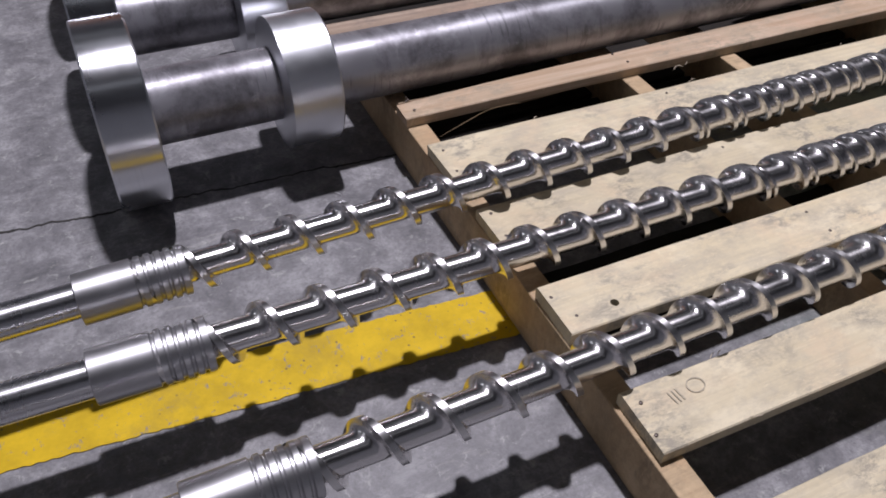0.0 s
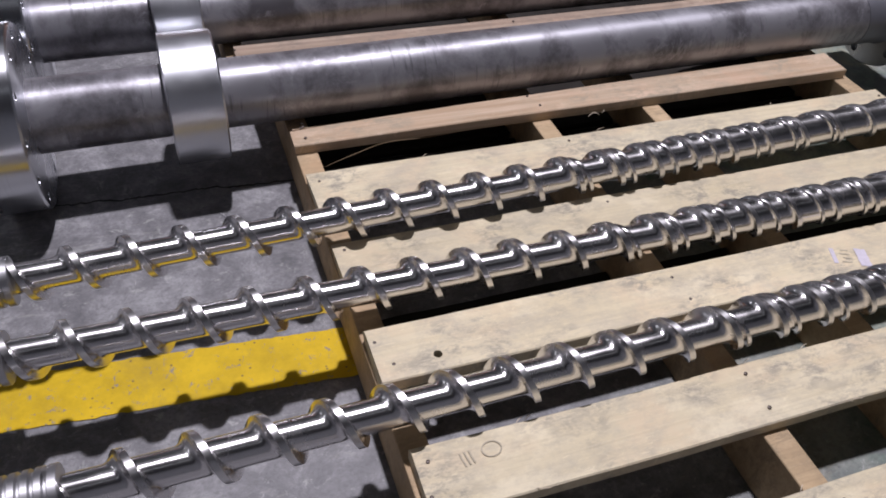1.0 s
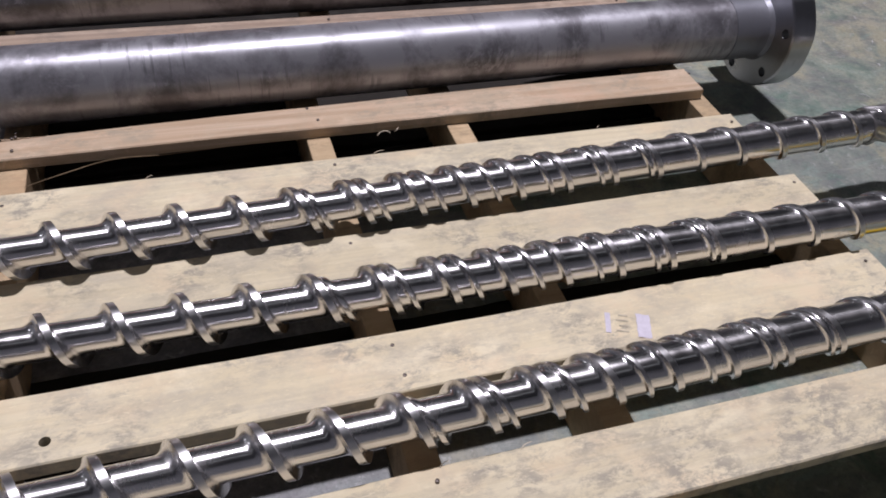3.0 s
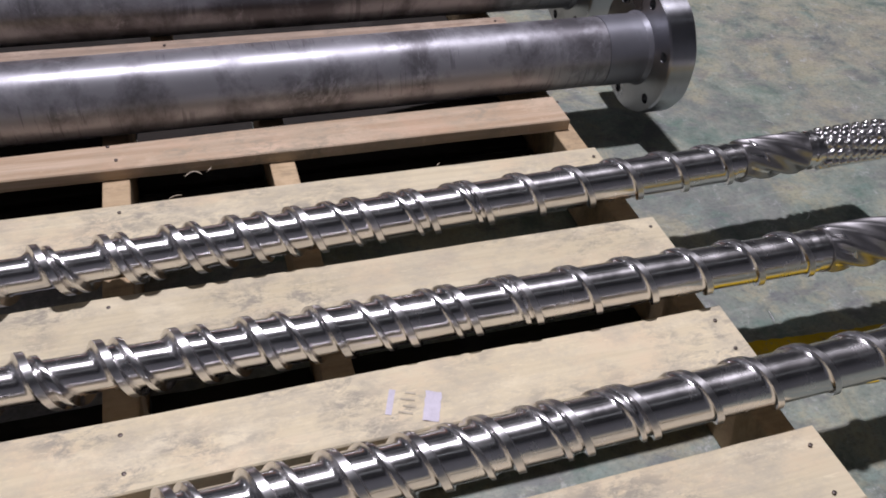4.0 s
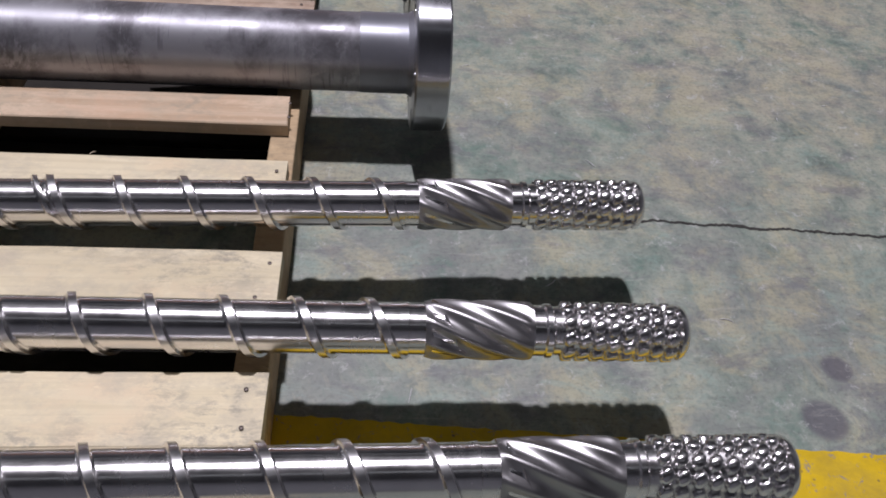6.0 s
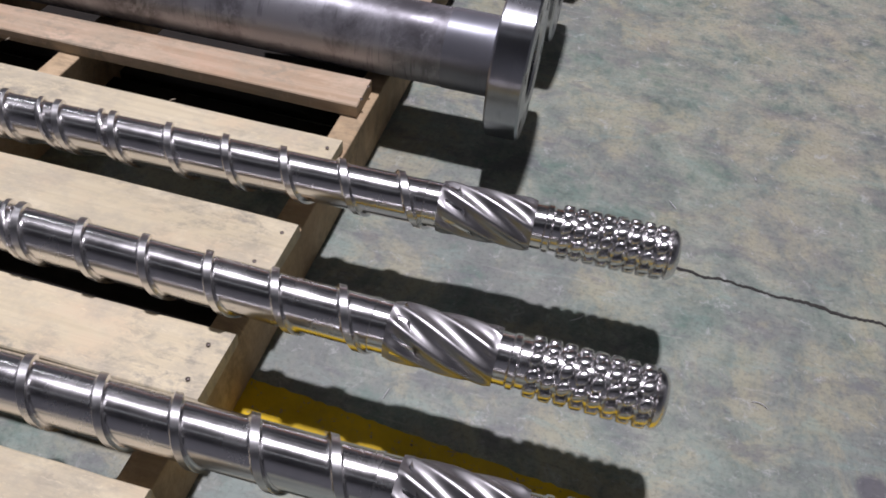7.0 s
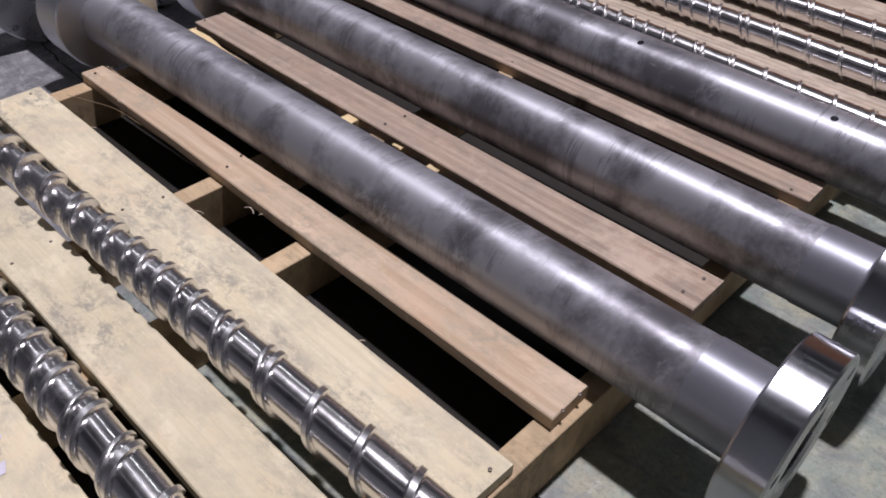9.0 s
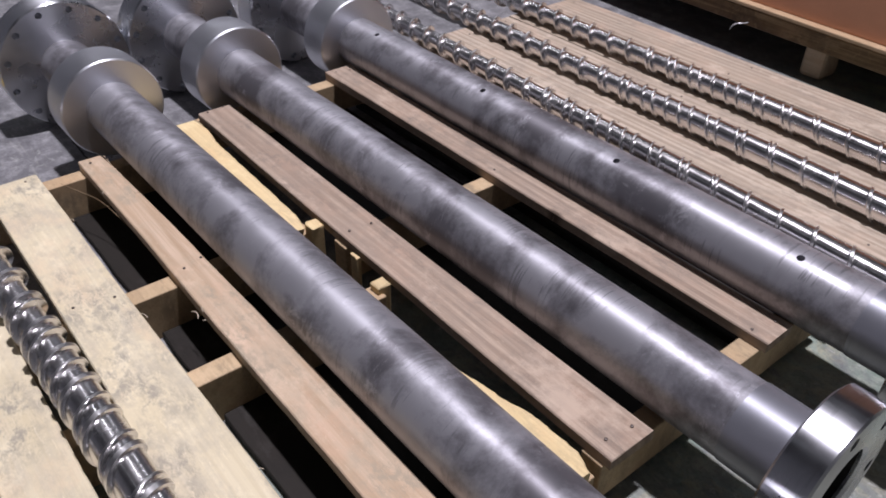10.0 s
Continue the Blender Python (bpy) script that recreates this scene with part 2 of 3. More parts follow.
CHROME = steel("polished_steel", (0.78, 0.765, 0.765), 0.23, 0.02, drawn=0.7)
LAND = steel("ground_flight_land", (0.74, 0.73, 0.73), 0.31, 0.06, drawn=0.5)
BRIGHT = steel("turned_steel", (0.55, 0.55, 0.565), 0.42, 0.16, drawn=0.4)
SHANK = steel("ground_shank_steel", (0.68, 0.68, 0.70), 0.28, 0.08, drawn=0.7)
COLLAR = steel("satin_collar_steel", (0.66, 0.675, 0.71), 0.37, 0.06, 0.1, (0.54, 0.54, 0.56), drawn=0.2)
FLUTE = steel("milled_steel", (0.40, 0.39, 0.395), 0.36, 0.12)
SCALE = steel("dark_barrel_steel", (0.36, 0.358, 0.385), 0.46, 0.08, 0.95, (0.135, 0.13, 0.142), drawn=0.6, metal=0.60)
BAND = steel("smooth_barrel_end", (0.24, 0.245, 0.275), 0.44, 0.04, 0.3, (0.19, 0.19, 0.21), drawn=0.5, metal=0.6)
FLANGE = steel("machined_flange_steel", (0.70, 0.715, 0.75), 0.27, 0.05, 0.12, (0.52, 0.52, 0.54), drawn=0.85)
RIM = steel("dull_flange_steel", (0.46, 0.465, 0.49), 0.30, 0.05, 0.4, (0.32, 0.32, 0.34), drawn=0.8)
# near-black, puts the shade of the deep hole into the colour
BORE_SHADE = plain("shade_dark_bore", (0.03, 0.028, 0.027), 0.6, metal=0.5)
PINE = wood("fresh_pine", (0.72, 0.64, 0.46), (0.57, 0.47, 0.28), (0.45, 0.41, 0.33), 0.72, 0.22)
PINK = wood("rough_pine", (0.62, 0.475, 0.345), (0.44, 0.30, 0.175), (0.50, 0.42, 0.31), 0.7, 0.4, knots=0.6, arcs=0.25)
OLD = wood("weathered_pine", (0.47, 0.37, 0.285), (0.27, 0.195, 0.145), (0.28, 0.23, 0.19), 0.5, 0.5, knots=0.9, arcs=0.5)
STRUT = wood("stringer_pine", (0.56, 0.42, 0.26), (0.40, 0.28, 0.16), (0.22, 0.18, 0.13), 0.4)
SPLIT = wood("split_yellow_pine", (0.76, 0.60, 0.34), (0.6, 0.44, 0.22), (0.5, 0.4, 0.25), 0.25)
PLANK = wood("far_plank", (0.54, 0.455, 0.36), (0.34, 0.265, 0.195), (0.30, 0.255, 0.21), 0.35, 0.5, knots=0.8, arcs=0.65)
BEAM = wood("rough_brown_timber", (0.36, 0.24, 0.13), (0.17, 0.10, 0.05), (0.12, 0.08, 0.05), 0.6, 0.9)
LIP = wood("pale_sawn_edge", (0.56, 0.40, 0.25), (0.40, 0.27, 0.15), (0.34, 0.24, 0.15), 0.4, 0.4)
# near-black wood whose colour stands for the shade in the pallet gaps
GAP_SHADE = wood("gap_shade_wood", (0.022, 0.019, 0.016), (0.018, 0.015, 0.012), (0.015, 0.013, 0.011), 0.5)
NAIL = plain("nail_steel", (0.12, 0.10, 0.09), 0.5, metal=0.8)
CONCRETE = floor_material()
YELLOW = paint("yellow_floor_paint", (0.68, 0.455, 0.010), (0.22, 0.21, 0.20), (0.575, 0.62))
CRACK = plain("crack_dirt", (0.05, 0.047, 0.043), 0.95, 90, 0.6)
BOX = plain("brown_board", (0.60, 0.29, 0.17), 0.75, 3, 0.2)
WALL = plain("hall_wall", (0.36, 0.37, 0.40), 0.85, 0.6, 0.2)
ROOF = plain("hall_ceiling", (0.20, 0.205, 0.22), 0.85, 0.6, 0.2)


# ---- mesh helpers ----
def mesh_of(bm, name, smooth=None):
    bmesh.ops.recalc_face_normals(bm, faces=bm.faces)
    me = bpy.data.meshes.new(name)
    bm.to_mesh(me)
    bm.free()
    if smooth:
        me.shade_smooth()
        me.set_sharp_from_angle(angle=radians(smooth))
    return me


def part(name, bm, material, parent=None, label="", smooth=None):
    me = bm if isinstance(bm, bpy.types.Mesh) else mesh_of(bm, name, smooth)
    if material:
        me.materials.append(material)
    ob = new(name, me)
    ob.parent = parent
    if label:
        tagged(ob, label)
    return ob


def thing(name, label, category, at=(0, 0, 0), rz=0.0, group=""):
    ob = new(name)
    ob.empty_display_size = 0.05
    ob.matrix_basis = pose(*at, 0, 0, rz)
    return tagged(ob, label, category, group)


def lathe(profile, seg=64, cap=True):
    """A turned body about the x axis from (x, r) pairs."""
    bm = bmesh.new()
    rings = []
    for x, r in profile:
        rings.append([bm.verts.new((x, -r * math.sin(2 * math.pi * k / seg), r * math.cos(2 * math.pi * k / seg))) for k in range(seg)])
    for a, b in zip(rings, rings[1:]):
        for k in range(seg):
            bm.faces.new((a[k], a[(k + 1) % seg], b[(k + 1) % seg], b[k]))
    if cap:
        bm.faces.new(rings[0])
        bm.faces.new(rings[-1])
    return bm


def box(x0, x1, y0, y1, z0, z1, bevel=0.0, bm=None):
    bm = bm or bmesh.new()
    vs = [bm.verts.new((x, y, z)) for x in (x0, x1) for y in (y0, y1) for z in (z0, z1)]
    fs = [bm.faces.new([vs[i] for i in q]) for q in ((0, 1, 3, 2), (4, 6, 7, 5), (0, 4, 5, 1), (2, 3, 7, 6), (0, 2, 6, 4), (1, 5, 7, 3))]
    if bevel:
        edges = {e for f in fs for e in f.edges}
        bmesh.ops.bevel(bm, geom=list(edges), offset=bevel, segments=2, affect="EDGES", profile=0.5)
    return bm


def peg(at, axis, r, length, seg=20):
    """A cylinder along axis, to cut a hole with."""
    bm = bmesh.new()
    bmesh.ops.create_cone(bm, cap_ends=True, segments=seg, radius1=r, radius2=r, depth=length)
    turn = Vector(axis).to_track_quat("Z", "Y").to_matrix().to_4x4()
    bmesh.ops.transform(bm, matrix=Matrix.Translation(at) @ turn, verts=bm.verts)
    return bm


def cut(bm, cutters, smooth=30):
    """The body with the cutters taken out of it."""
    body = new("body", mesh_of(bm, "body"))
    tool_bm = bmesh.new()
    for c in cutters:
        me = mesh_of(c, "cutter")
        tool_bm.from_mesh(me)
        bpy.data.meshes.remove(me)
    tool = new("cutter", mesh_of(tool_bm, "cutter"))
    mod = body.modifiers.new("cut", "BOOLEAN")
    mod.object, mod.operation, mod.solver = tool, "DIFFERENCE", "EXACT"
    deps = bpy.context.evaluated_depsgraph_get()
    me = bpy.data.meshes.new_from_object(body.evaluated_get(deps))
    for ob in (body, tool):
        bpy.data.objects.remove(ob)
    me.shade_smooth()
    me.set_sharp_from_angle(angle=radians(smooth))
    me.materials.clear()
    return me


# ---- hall ----
def slab(name, bounds, material, label, category):
    ob = part(name, box(*bounds), material)
    return tagged(ob, label, category, "", "structure")


tagged(part("floor", box(-9, 11, -9, 11, -0.2, 0), CONCRETE), "worn grey and green painted concrete workshop floor", "floor", "", "structure")
slab("wall_north", (-9, 11, 11, 11.2, 0, 8.2), WALL, "plain grey hall wall behind the pallets", "wall")
slab("wall_south", (-9, 11, -9.2, -9, 0, 8.2), WALL, "plain grey hall wall behind the camera", "wall")
slab("wall_west", (-9.2, -9, -9, 11, 0, 8.2), WALL, "plain grey hall wall at the end", "wall")
slab("wall_east", (11, 11.2, -9, 11, 0, 8.2), WALL, "plain grey hall wall at the far end", "wall")
slab("ceiling", (-9.2, 11.2, -9.2, 11.2, 8.2, 8.4), ROOF, "dark hall ceiling above the lamps", "ceiling")



def strip(name, a, b, width, z, material, wobble, steps, seed):
    """A thin band along the floor from a to b with uneven edges."""
    rnd = random.Random(seed)
    bm = bmesh.new()
    rows, drift, swell = [], 0.0, 1.0
    ux, uy = b[0] - a[0], b[1] - a[1]
    ln = math.hypot(ux, uy)
    nx, ny = -uy / ln, ux / ln
    for k in range(steps + 1):
        t = k / steps
        drift = 0.8 * drift + rnd.uniform(-wobble, wobble)
        swell = max(0.25, swell + 0.12 * (1 - swell) + 60 * wobble * rnd.uniform(-1, 1)) if wobble > 0.001 else 1.0
        e0, e1 = (drift + swell * s * width / 2 * rnd.uniform(1 - min(0.9, wobble * 200), 1) for s in (-1, 1))
        rows.append([bm.verts.new((a[0] + ux * t + nx * e, a[1] + uy * t + ny * e, z)) for e in (e0, e1)])
    for p, q in zip(rows, rows[1:]):
        bm.faces.new((p[0], q[0], q[1], p[1]))
    return part(name, bm, material)


tagged(strip("floor_marking", (-3.0, -0.145), (4.5, -0.725), 0.098, 0.0015, YELLOW, 0.0003, 900, 3), "yellow painted floor line, chipped and dirty", "floor marking", "", "structure")
tagged(strip("floor_crack", (-3.0, 0.24), (0.35, 0.028), 0.0062, 0.0010, CRACK, 0.0026, 620, 4), "dark crack along a joint in the concrete floor", "floor crack", "", "structure")
tagged(strip("floor_crack", (0.35, 0.028), (4.5, -0.245), 0.0056, 0.0010, CRACK, 0.0020, 1100, 5), "dark crack along a joint in the concrete floor", "floor crack", "", "structure")


# ---- pallets ----
def board(x0, x1, y0, y1, z0, z1, seed, far=0.0, rough=0.0015):
    """A sawn board along x with slightly wavy edges and broken arrises."""
    rnd = random.Random(seed)
    bm = bmesh.new()
    n, c = 26, 0.0018
    ph = [rnd.uniform(0, 6.28) for _ in range(6)]
    rows = []
    for k in range(n + 1):
        t = k / n
        x = x0 + (x1 - x0) * t
        w0 = rough * (math.sin(3.1 * t + ph[0]) + 0.5 * math.sin(11 * t + ph[1])) + rnd.uniform(-0.3, 0.3) * rough
        w1 = rough * (math.sin(2.7 * t + ph[2]) + 0.5 * math.sin(13 * t + ph[3])) + rnd.uniform(-0.3, 0.3) * rough
        lift = 0.0012 * math.sin(2.2 * t + ph[4])
        a, b = y0 + w0, y1 + w1 - far * (1 - t) ** 2
        zz0, zz1 = z0, z1 + lift
        ring = [(a, zz0), (a, zz1 - c), (a + c, zz1), (b - c, zz1), (b, zz1 - c), (b, zz0)]
        skew = rnd.uniform(-0.001, 0.001) if k in (0, n) else 0
        rows.append([bm.verts.new((x + skew + (0.0012 * rnd.uniform(-1, 1) if k in (0, n) else 0), y, z)) for y, z in ring])
    for p, q in zip(rows, rows[1:]):
        for i in range(6):
            bm.faces.new((p[i], p[(i + 1) % 6], q[(i + 1) % 6], q[i]))
    bm.faces.new(rows[0])
    bm.faces.new(rows[-1])
    return bm


NAIL_HEAD = lathe([(-0.0008, 0.0025), (0.0004, 0.0025), (0.0008, 0.0017)], 10)
bmesh.ops.rotate(NAIL_HEAD, verts=NAIL_HEAD.verts, cent=(0, 0, 0), matrix=Matrix.Rotation(radians(-90), 3, "Y"))
NAIL_HEAD = mesh_of(NAIL_HEAD, "nail", 40)
NAIL_HEAD.materials.append(NAIL)


def pallet(label, at, boards, stringers, y_span, strut, rz=0.0, hole_board=-1, low=()):
    """boards: (x0, x1, y0, y1, material); stringers: (x0, x1)."""
    ob = thing("pallet", label, "pallet", at, rz, "wooden pallets")
    top, under = 0.112, 0.092
    for k, (x0, x1) in enumerate(stringers):
        bm = box(x0, x1, y_span[0], y_span[1], 0.0166 if low else 0.0, under, 0.002)
        part("stringer", bm, strut, ob)
    for k, (x0, x1, y0, y1, mat, *far) in enumerate(boards):
        bm = board(x0, x1, y0, y1, under + 0.0003, top, 17 * k + len(boards) + 5, far[0] if far else 0.0)
        if k == hole_board:
            bm = cut(bm, [peg((0.099, -0.507, top), (0, 0.2, 1), 0.0062, 0.06, 14)])
        b = part("deck_board", bm, mat, ob)
        rnd = random.Random(k)
        spots = [(0.5 * (s0 + s1) + rnd.uniform(-0.008, 0.008), y0 + f * (y1 - y0) + rnd.uniform(-0.006, 0.006)) for s0, s1 in stringers[:2] + stringers[-1:] for f in (0.22, 0.78) if x0 < s0 + 0.02 < x1]
        for x, y in spots:
            nail = new("nail", NAIL_HEAD)
            nail.parent = b
            nail.location = (x, y, top + 0.0012)
    # added low boards, coloured dark as the shade beneath the deck
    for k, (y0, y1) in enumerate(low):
        part("bottom_board", board(-0.04, 1.19, y0, y1, 0.001, 0.016, 71 * k + 3), GAP_SHADE, ob, "added lower board coloured dark as shade under the deck")
    return ob


X0, X1 = 0.012, 1.211
pine_pallet = pallet("light pine pallet with bare deck boards carrying three screws", (0, 0, 0), [
    (X0, X1 + 0.012, -0.93, -0.818, PINE),
    (X0 + 0.008, X1 + 0.006, -0.727, -0.634, PINE),
    (X0 + 0.004, X1 + 0.004, -0.533, -0.440, PINE),
    (X0 + 0.002, X1 + 0.002, -0.353, -0.260, PINE),
    (X0, X1 - 0.006, -0.184, -0.081, PINE),
    (X0 - 0.002, X1 - 0.014, 0.0, 0.074, PINK, 0.026),
    (X0 + 0.004, 0.20, 0.0485, 0.0545, PINK),
], [(0.012, 0.05), (0.462, 0.50), (0.700, 0.738), (1.172, 1.21)], (-0.93, 0.266), STRUT, hole_board=2)


def split_board(x0, x1, y0, edge, z0, z1, seed, jag0, jag1):
    """A torn board: its far edge runs through the (x, y) pairs of edge, and its ends are ragged."""
    rnd = random.Random(seed)
    bm = bmesh.new()
    n, rows = 44, []
    for k in range(n + 1):
        x = x0 + (x1 - x0) * k / n
        j = max(i for i in range(len(edge) - 1) if edge[i][0] <= x + 1e-6)
        (xa, ya), (xb, yb) = edge[j], edge[j + 1]
        t = min(1, max(0, (x - xa) / (xb - xa)))
        b = ya + (yb - ya) * t * t * (3 - 2 * t) + rnd.uniform(-0.0008, 0.0008)
        rag = jag0 if k == 0 else jag1 if k == n else 0.0
        ring = [(y0, z0), (y0, z1), (0.5 * (y0 + b), z1), (b - 0.003, z1), (b, z1 - 0.003), (b - 0.002, z0)]
        rows.append([bm.verts.new((x + rnd.uniform(-rag, rag), y, z)) for y, z in ring])
    for p, q in zip(rows, rows[1:]):
        for i in range(6):
            bm.faces.new((p[i], p[(i + 1) % 6], q[(i + 1) % 6], q[i]))
    bm.faces.new(rows[0])
    bm.faces.new(rows[-1])
    return bm


part("deck_board", split_board(X0 - 0.03, 0.50, 0.18, [(-0.05, 0.270), (0.03, 0.277), (0.12, 0.266), (0.30, 0.262), (0.45, 0.258), (0.52, 0.246)], 0.0923, 0.112, 5, 0.002, 0.018), SPLIT, pine_pallet, "torn yellow deck board with a ragged end")
part("deck_board", split_board(0.96, X1, 0.18, [(0.95, 0.238), (1.03, 0.250), (1.10, 0.264), (1.17, 0.266), (1.22, 0.252)], 0.0923, 0.112, 6, 0.02, 0.002), SPLIT, pine_pallet, "torn yellow deck board with a ragged end")


def chunk(x0, x1, y0, y1, z0, z1, seed):
    rnd = random.Random(seed)
    bm = box(x0, x1, y0, y1, z0, z1, 0.002)
    for v in bm.verts:
        if v.co.z > z0 + 0.004:
            v.co += Vector((rnd.uniform(-0.002, 0.002), rnd.uniform(-0.002, 0.002), rnd.uniform(-0.0025, 0.001)))
    return bm


for k, (cx, cy, cz, hx, hy) in enumerate([(0.515, 0.262, 0.120, 0.014, 0.012), (0.718, 0.268, 0.108, 0.012, 0.012)]):
    part("broken_chunk", chunk(cx - hx, cx + hx, cy - hy, cy + hy, 0.0, cz, k + 3), SPLIT, pine_pallet, "pale broken end grain")
part("broken_chip", chunk(0.622, 0.646, 0.270, 0.276, 0.0, 0.114, 9), SPLIT, pine_pallet, "thin upright chip of split wood")
# more added boards on the floor, dark as the shade between stringers
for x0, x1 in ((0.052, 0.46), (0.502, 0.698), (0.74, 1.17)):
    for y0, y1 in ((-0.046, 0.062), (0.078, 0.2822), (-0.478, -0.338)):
        part("bottom_board", board(x0, x1, y0, y1, 0.0022 if y0 < -0.1 else 0.0005, 0.014, int(100 * x0)), GAP_SHADE, pine_pallet, "added lower board coloured dark as shade under the deck")
pallet("weathered brown pallet with grey deck boards under the barrels", (0, 0, 0), [
    (-0.04, 1.215, 0.290, 0.373, OLD),
    (-0.06, 1.216, 0.648, 0.722, OLD),
], [(-0.058, -0.02), (0.545, 0.583), (1.168, 1.206)], (0.284, 0.85), STRUT, low=((0.40, 0.52), (0.54, 0.68), (0.72, 0.84)))


# ---- extruder screws ----
R = 0.0335


def helix_body(x_from, x_to, w=0.0090, wb=0.0060, root_back=0.0205, root_tip=0.0288, seg=40):
    """The flighted length: one flight, joined by a barrier flight in the middle; the root grows towards the tip."""
    lead0, lead1 = 0.0745, 0.0777
    b0, b1 = 0.375, 0.915
    vs, faces, lands = [], [], []
    x, k, m, xs = x_from, 0, 0, []
    while x < x_to:
        xs.append(x)
        t = min(1, max(0, (x - 0.35) / 0.55))
        x += (lead0 + (lead1 - lead0) * t) / seg
    for k, xk in enumerate(xs):
        t = min(1, max(0, (xk - 0.28) / 0.45))
        lead = lead0 + (lead1 - lead0) * min(1, max(0, (xk - 0.35) / 0.55))
        root = root_back + (root_tip - root_back) * t
        s = (xk - b0) / (b1 - b0)
        root1 = root
        if 0 <= s <= 1:
            f = w + 0.0035 + s * (lead - w - wb - 0.007)
            hb = min(1.0, s / 0.06, (1 - s) / 0.06)
            rb = root + (R - 0.0006 - root) * max(0, hb)
            root1 = root + 0.0035 * (1 - s) - 0.001
            root2 = root - 0.001
        else:
            f, rb, root2 = (0.45 * lead, root, root)
        a = f
        nick = 0.0002 if rb > root1 + 0.0004 else 0.0
        g0 = min(0.0022, 0.3 * (a - w), 0.5 * (R - root1))
        g1 = min(0.0035, 0.45 * (a - w), 0.9 * (rb - root1) + 0.0002)
        g2 = min(0.002, 0.3 * (lead - a - wb), 0.6 * (R - root2))
        g3 = min(0.0125 - 0.0085 * t, 0.5 * (lead - a - wb), 1.1 * (R - root2))
        e1 = min(0.001, 0.3 * (a - g1 - w - g0))
        e2 = min(0.001, 0.3 * (lead - g3 - a - wb - g2))
        prof = [(0, R - 0.00015), (0.00015, R), (w - 0.00015, R), (w, R - 0.00015),
                (w + 0.15 * g0, root1 + 0.45 * (R - root1)), (w + 0.45 * g0, root1 + 0.13 * (R - root1)), (w + g0, root1), (w + g0 + e1, root1),
                (a - g1 - e1, root1), (a - g1, root1), (a - 0.55 * g1, root1 + 0.12 * (rb - root1)), (a - 0.2 * g1, root1 + 0.42 * (rb - root1)), (a, rb - nick), (a + 0.0005, rb), (a + wb - 0.0005, rb), (a + wb, rb - nick),
                (a + wb + 0.2 * g2, root2 + 0.35 * (rb - root2)), (a + wb + g2, root2), (a + wb + g2 + e2, root2),
                (lead - g3 - e2, root2), (lead - g3, root2), (lead - 0.72 * g3, root2 + 0.05 * (R - root2)), (lead - 0.46 * g3, root2 + 0.17 * (R - root2)), (lead - 0.24 * g3, root2 + 0.37 * (R - root2)), (lead - 0.1 * g3, root2 + 0.62 * (R - root2))]
        m = len(prof)
        ph = 2 * math.pi * k / seg
        for u, r in prof:
            vs.append((xk + u, -r * math.sin(ph), r * math.cos(ph)))
    n = len(xs)
    for k in range(n - 1):
        for j in range(m - 1):
            faces.append((k * m + j, k * m + j + 1, (k + 1) * m + j + 1, (k + 1) * m + j))
            lands.append((k, j))
        if k + 1 + seg < n:
            faces.append((k * m + m - 1, (k + seg) * m, (k + 1 + seg) * m, (k + 1) * m + m - 1))
            lands.append((k, m))
    me = bpy.data.meshes.new("flighted_length")
    me.from_pydata(vs, [], faces)
    me.update()
    me.shade_smooth()
    me.set_sharp_from_angle(angle=radians(24))
    me.materials.append(CHROME)
    me.materials.append(LAND)
    for p in me.polygons:
        xk, j = xs[lands[p.index][0]], lands[p.index][1]
        p.material_index = 1 if j == 1 or (j == 13 and b0 + 0.04 < xk < b1 - 0.04) else 0
    return me


def fluted_mixer(x0, x1, flutes=8, nx=44, na=160):
    bm = bmesh.new()
    rows = []
    for i in range(nx + 1):
        t = i / nx
        x = x0 + (x1 - x0) * t
        edge = min(1, t / 0.07, (1 - t) / 0.07)
        row = []
        for k in range(na):
            a = 2 * math.pi * k / na
            ph = flutes * (a - (x - x0) / 0.036 * 0.55) / (2 * math.pi)
            fr = ph - math.floor(ph)
            d = max(0.0, math.sin(math.pi * fr) ** 0.8 - 0.35) / 0.65
            r = (R - 0.0002) - 0.0048 * d * (0.25 + 0.75 * edge) - 0.0018 * (1 - edge)
            row.append(bm.verts.new((x, -r * math.sin(a), r * math.cos(a))))
        rows.append(row)
    for p, q in zip(rows, rows[1:]):
        for k in range(na):
            bm.faces.new((p[k], p[(k + 1) % na], q[(k + 1) % na], q[k]))
    bm.faces.new(rows[0])
    bm.faces.new(rows[-1])
    return bm


CORE = 0.0272


def pin_mesh(x0):
    """One low lozenge-shaped mixing pin on top of the core."""
    bm = bmesh.new()
    rings = []
    for r, k in ((CORE - 0.0016, 1.16), (CORE + 0.0008, 1.0), (R - 0.0016, 0.88), (R - 0.0003, 0.68)):
        ring = []
        for a in [2 * math.pi * (n + 0.5) / 12 for n in range(12)]:
            c, d = math.cos(a), math.sin(a)
            e = 0.78 / (abs(c) ** 1.5 + abs(d) ** 1.5) ** (1 / 1.5) + 0.22
            u, v = 0.0077 * k * c * e, 0.0096 * k * d * e
            ring.append(bm.verts.new((x0 + u + 0.22 * v, v, math.sqrt(max(0, r * r - v * v)))))
        rings.append(ring)
    for p, q in zip(rings, rings[1:]):
        for k in range(12):
            bm.faces.new((p[k], p[(k + 1) % 12], q[(k + 1) % 12], q[k]))
    bm.faces.new(rings[-1])
    return mesh_of(bm, "pin", 50)


PIN = pin_mesh(0.0)
PIN.materials.append(CHROME)


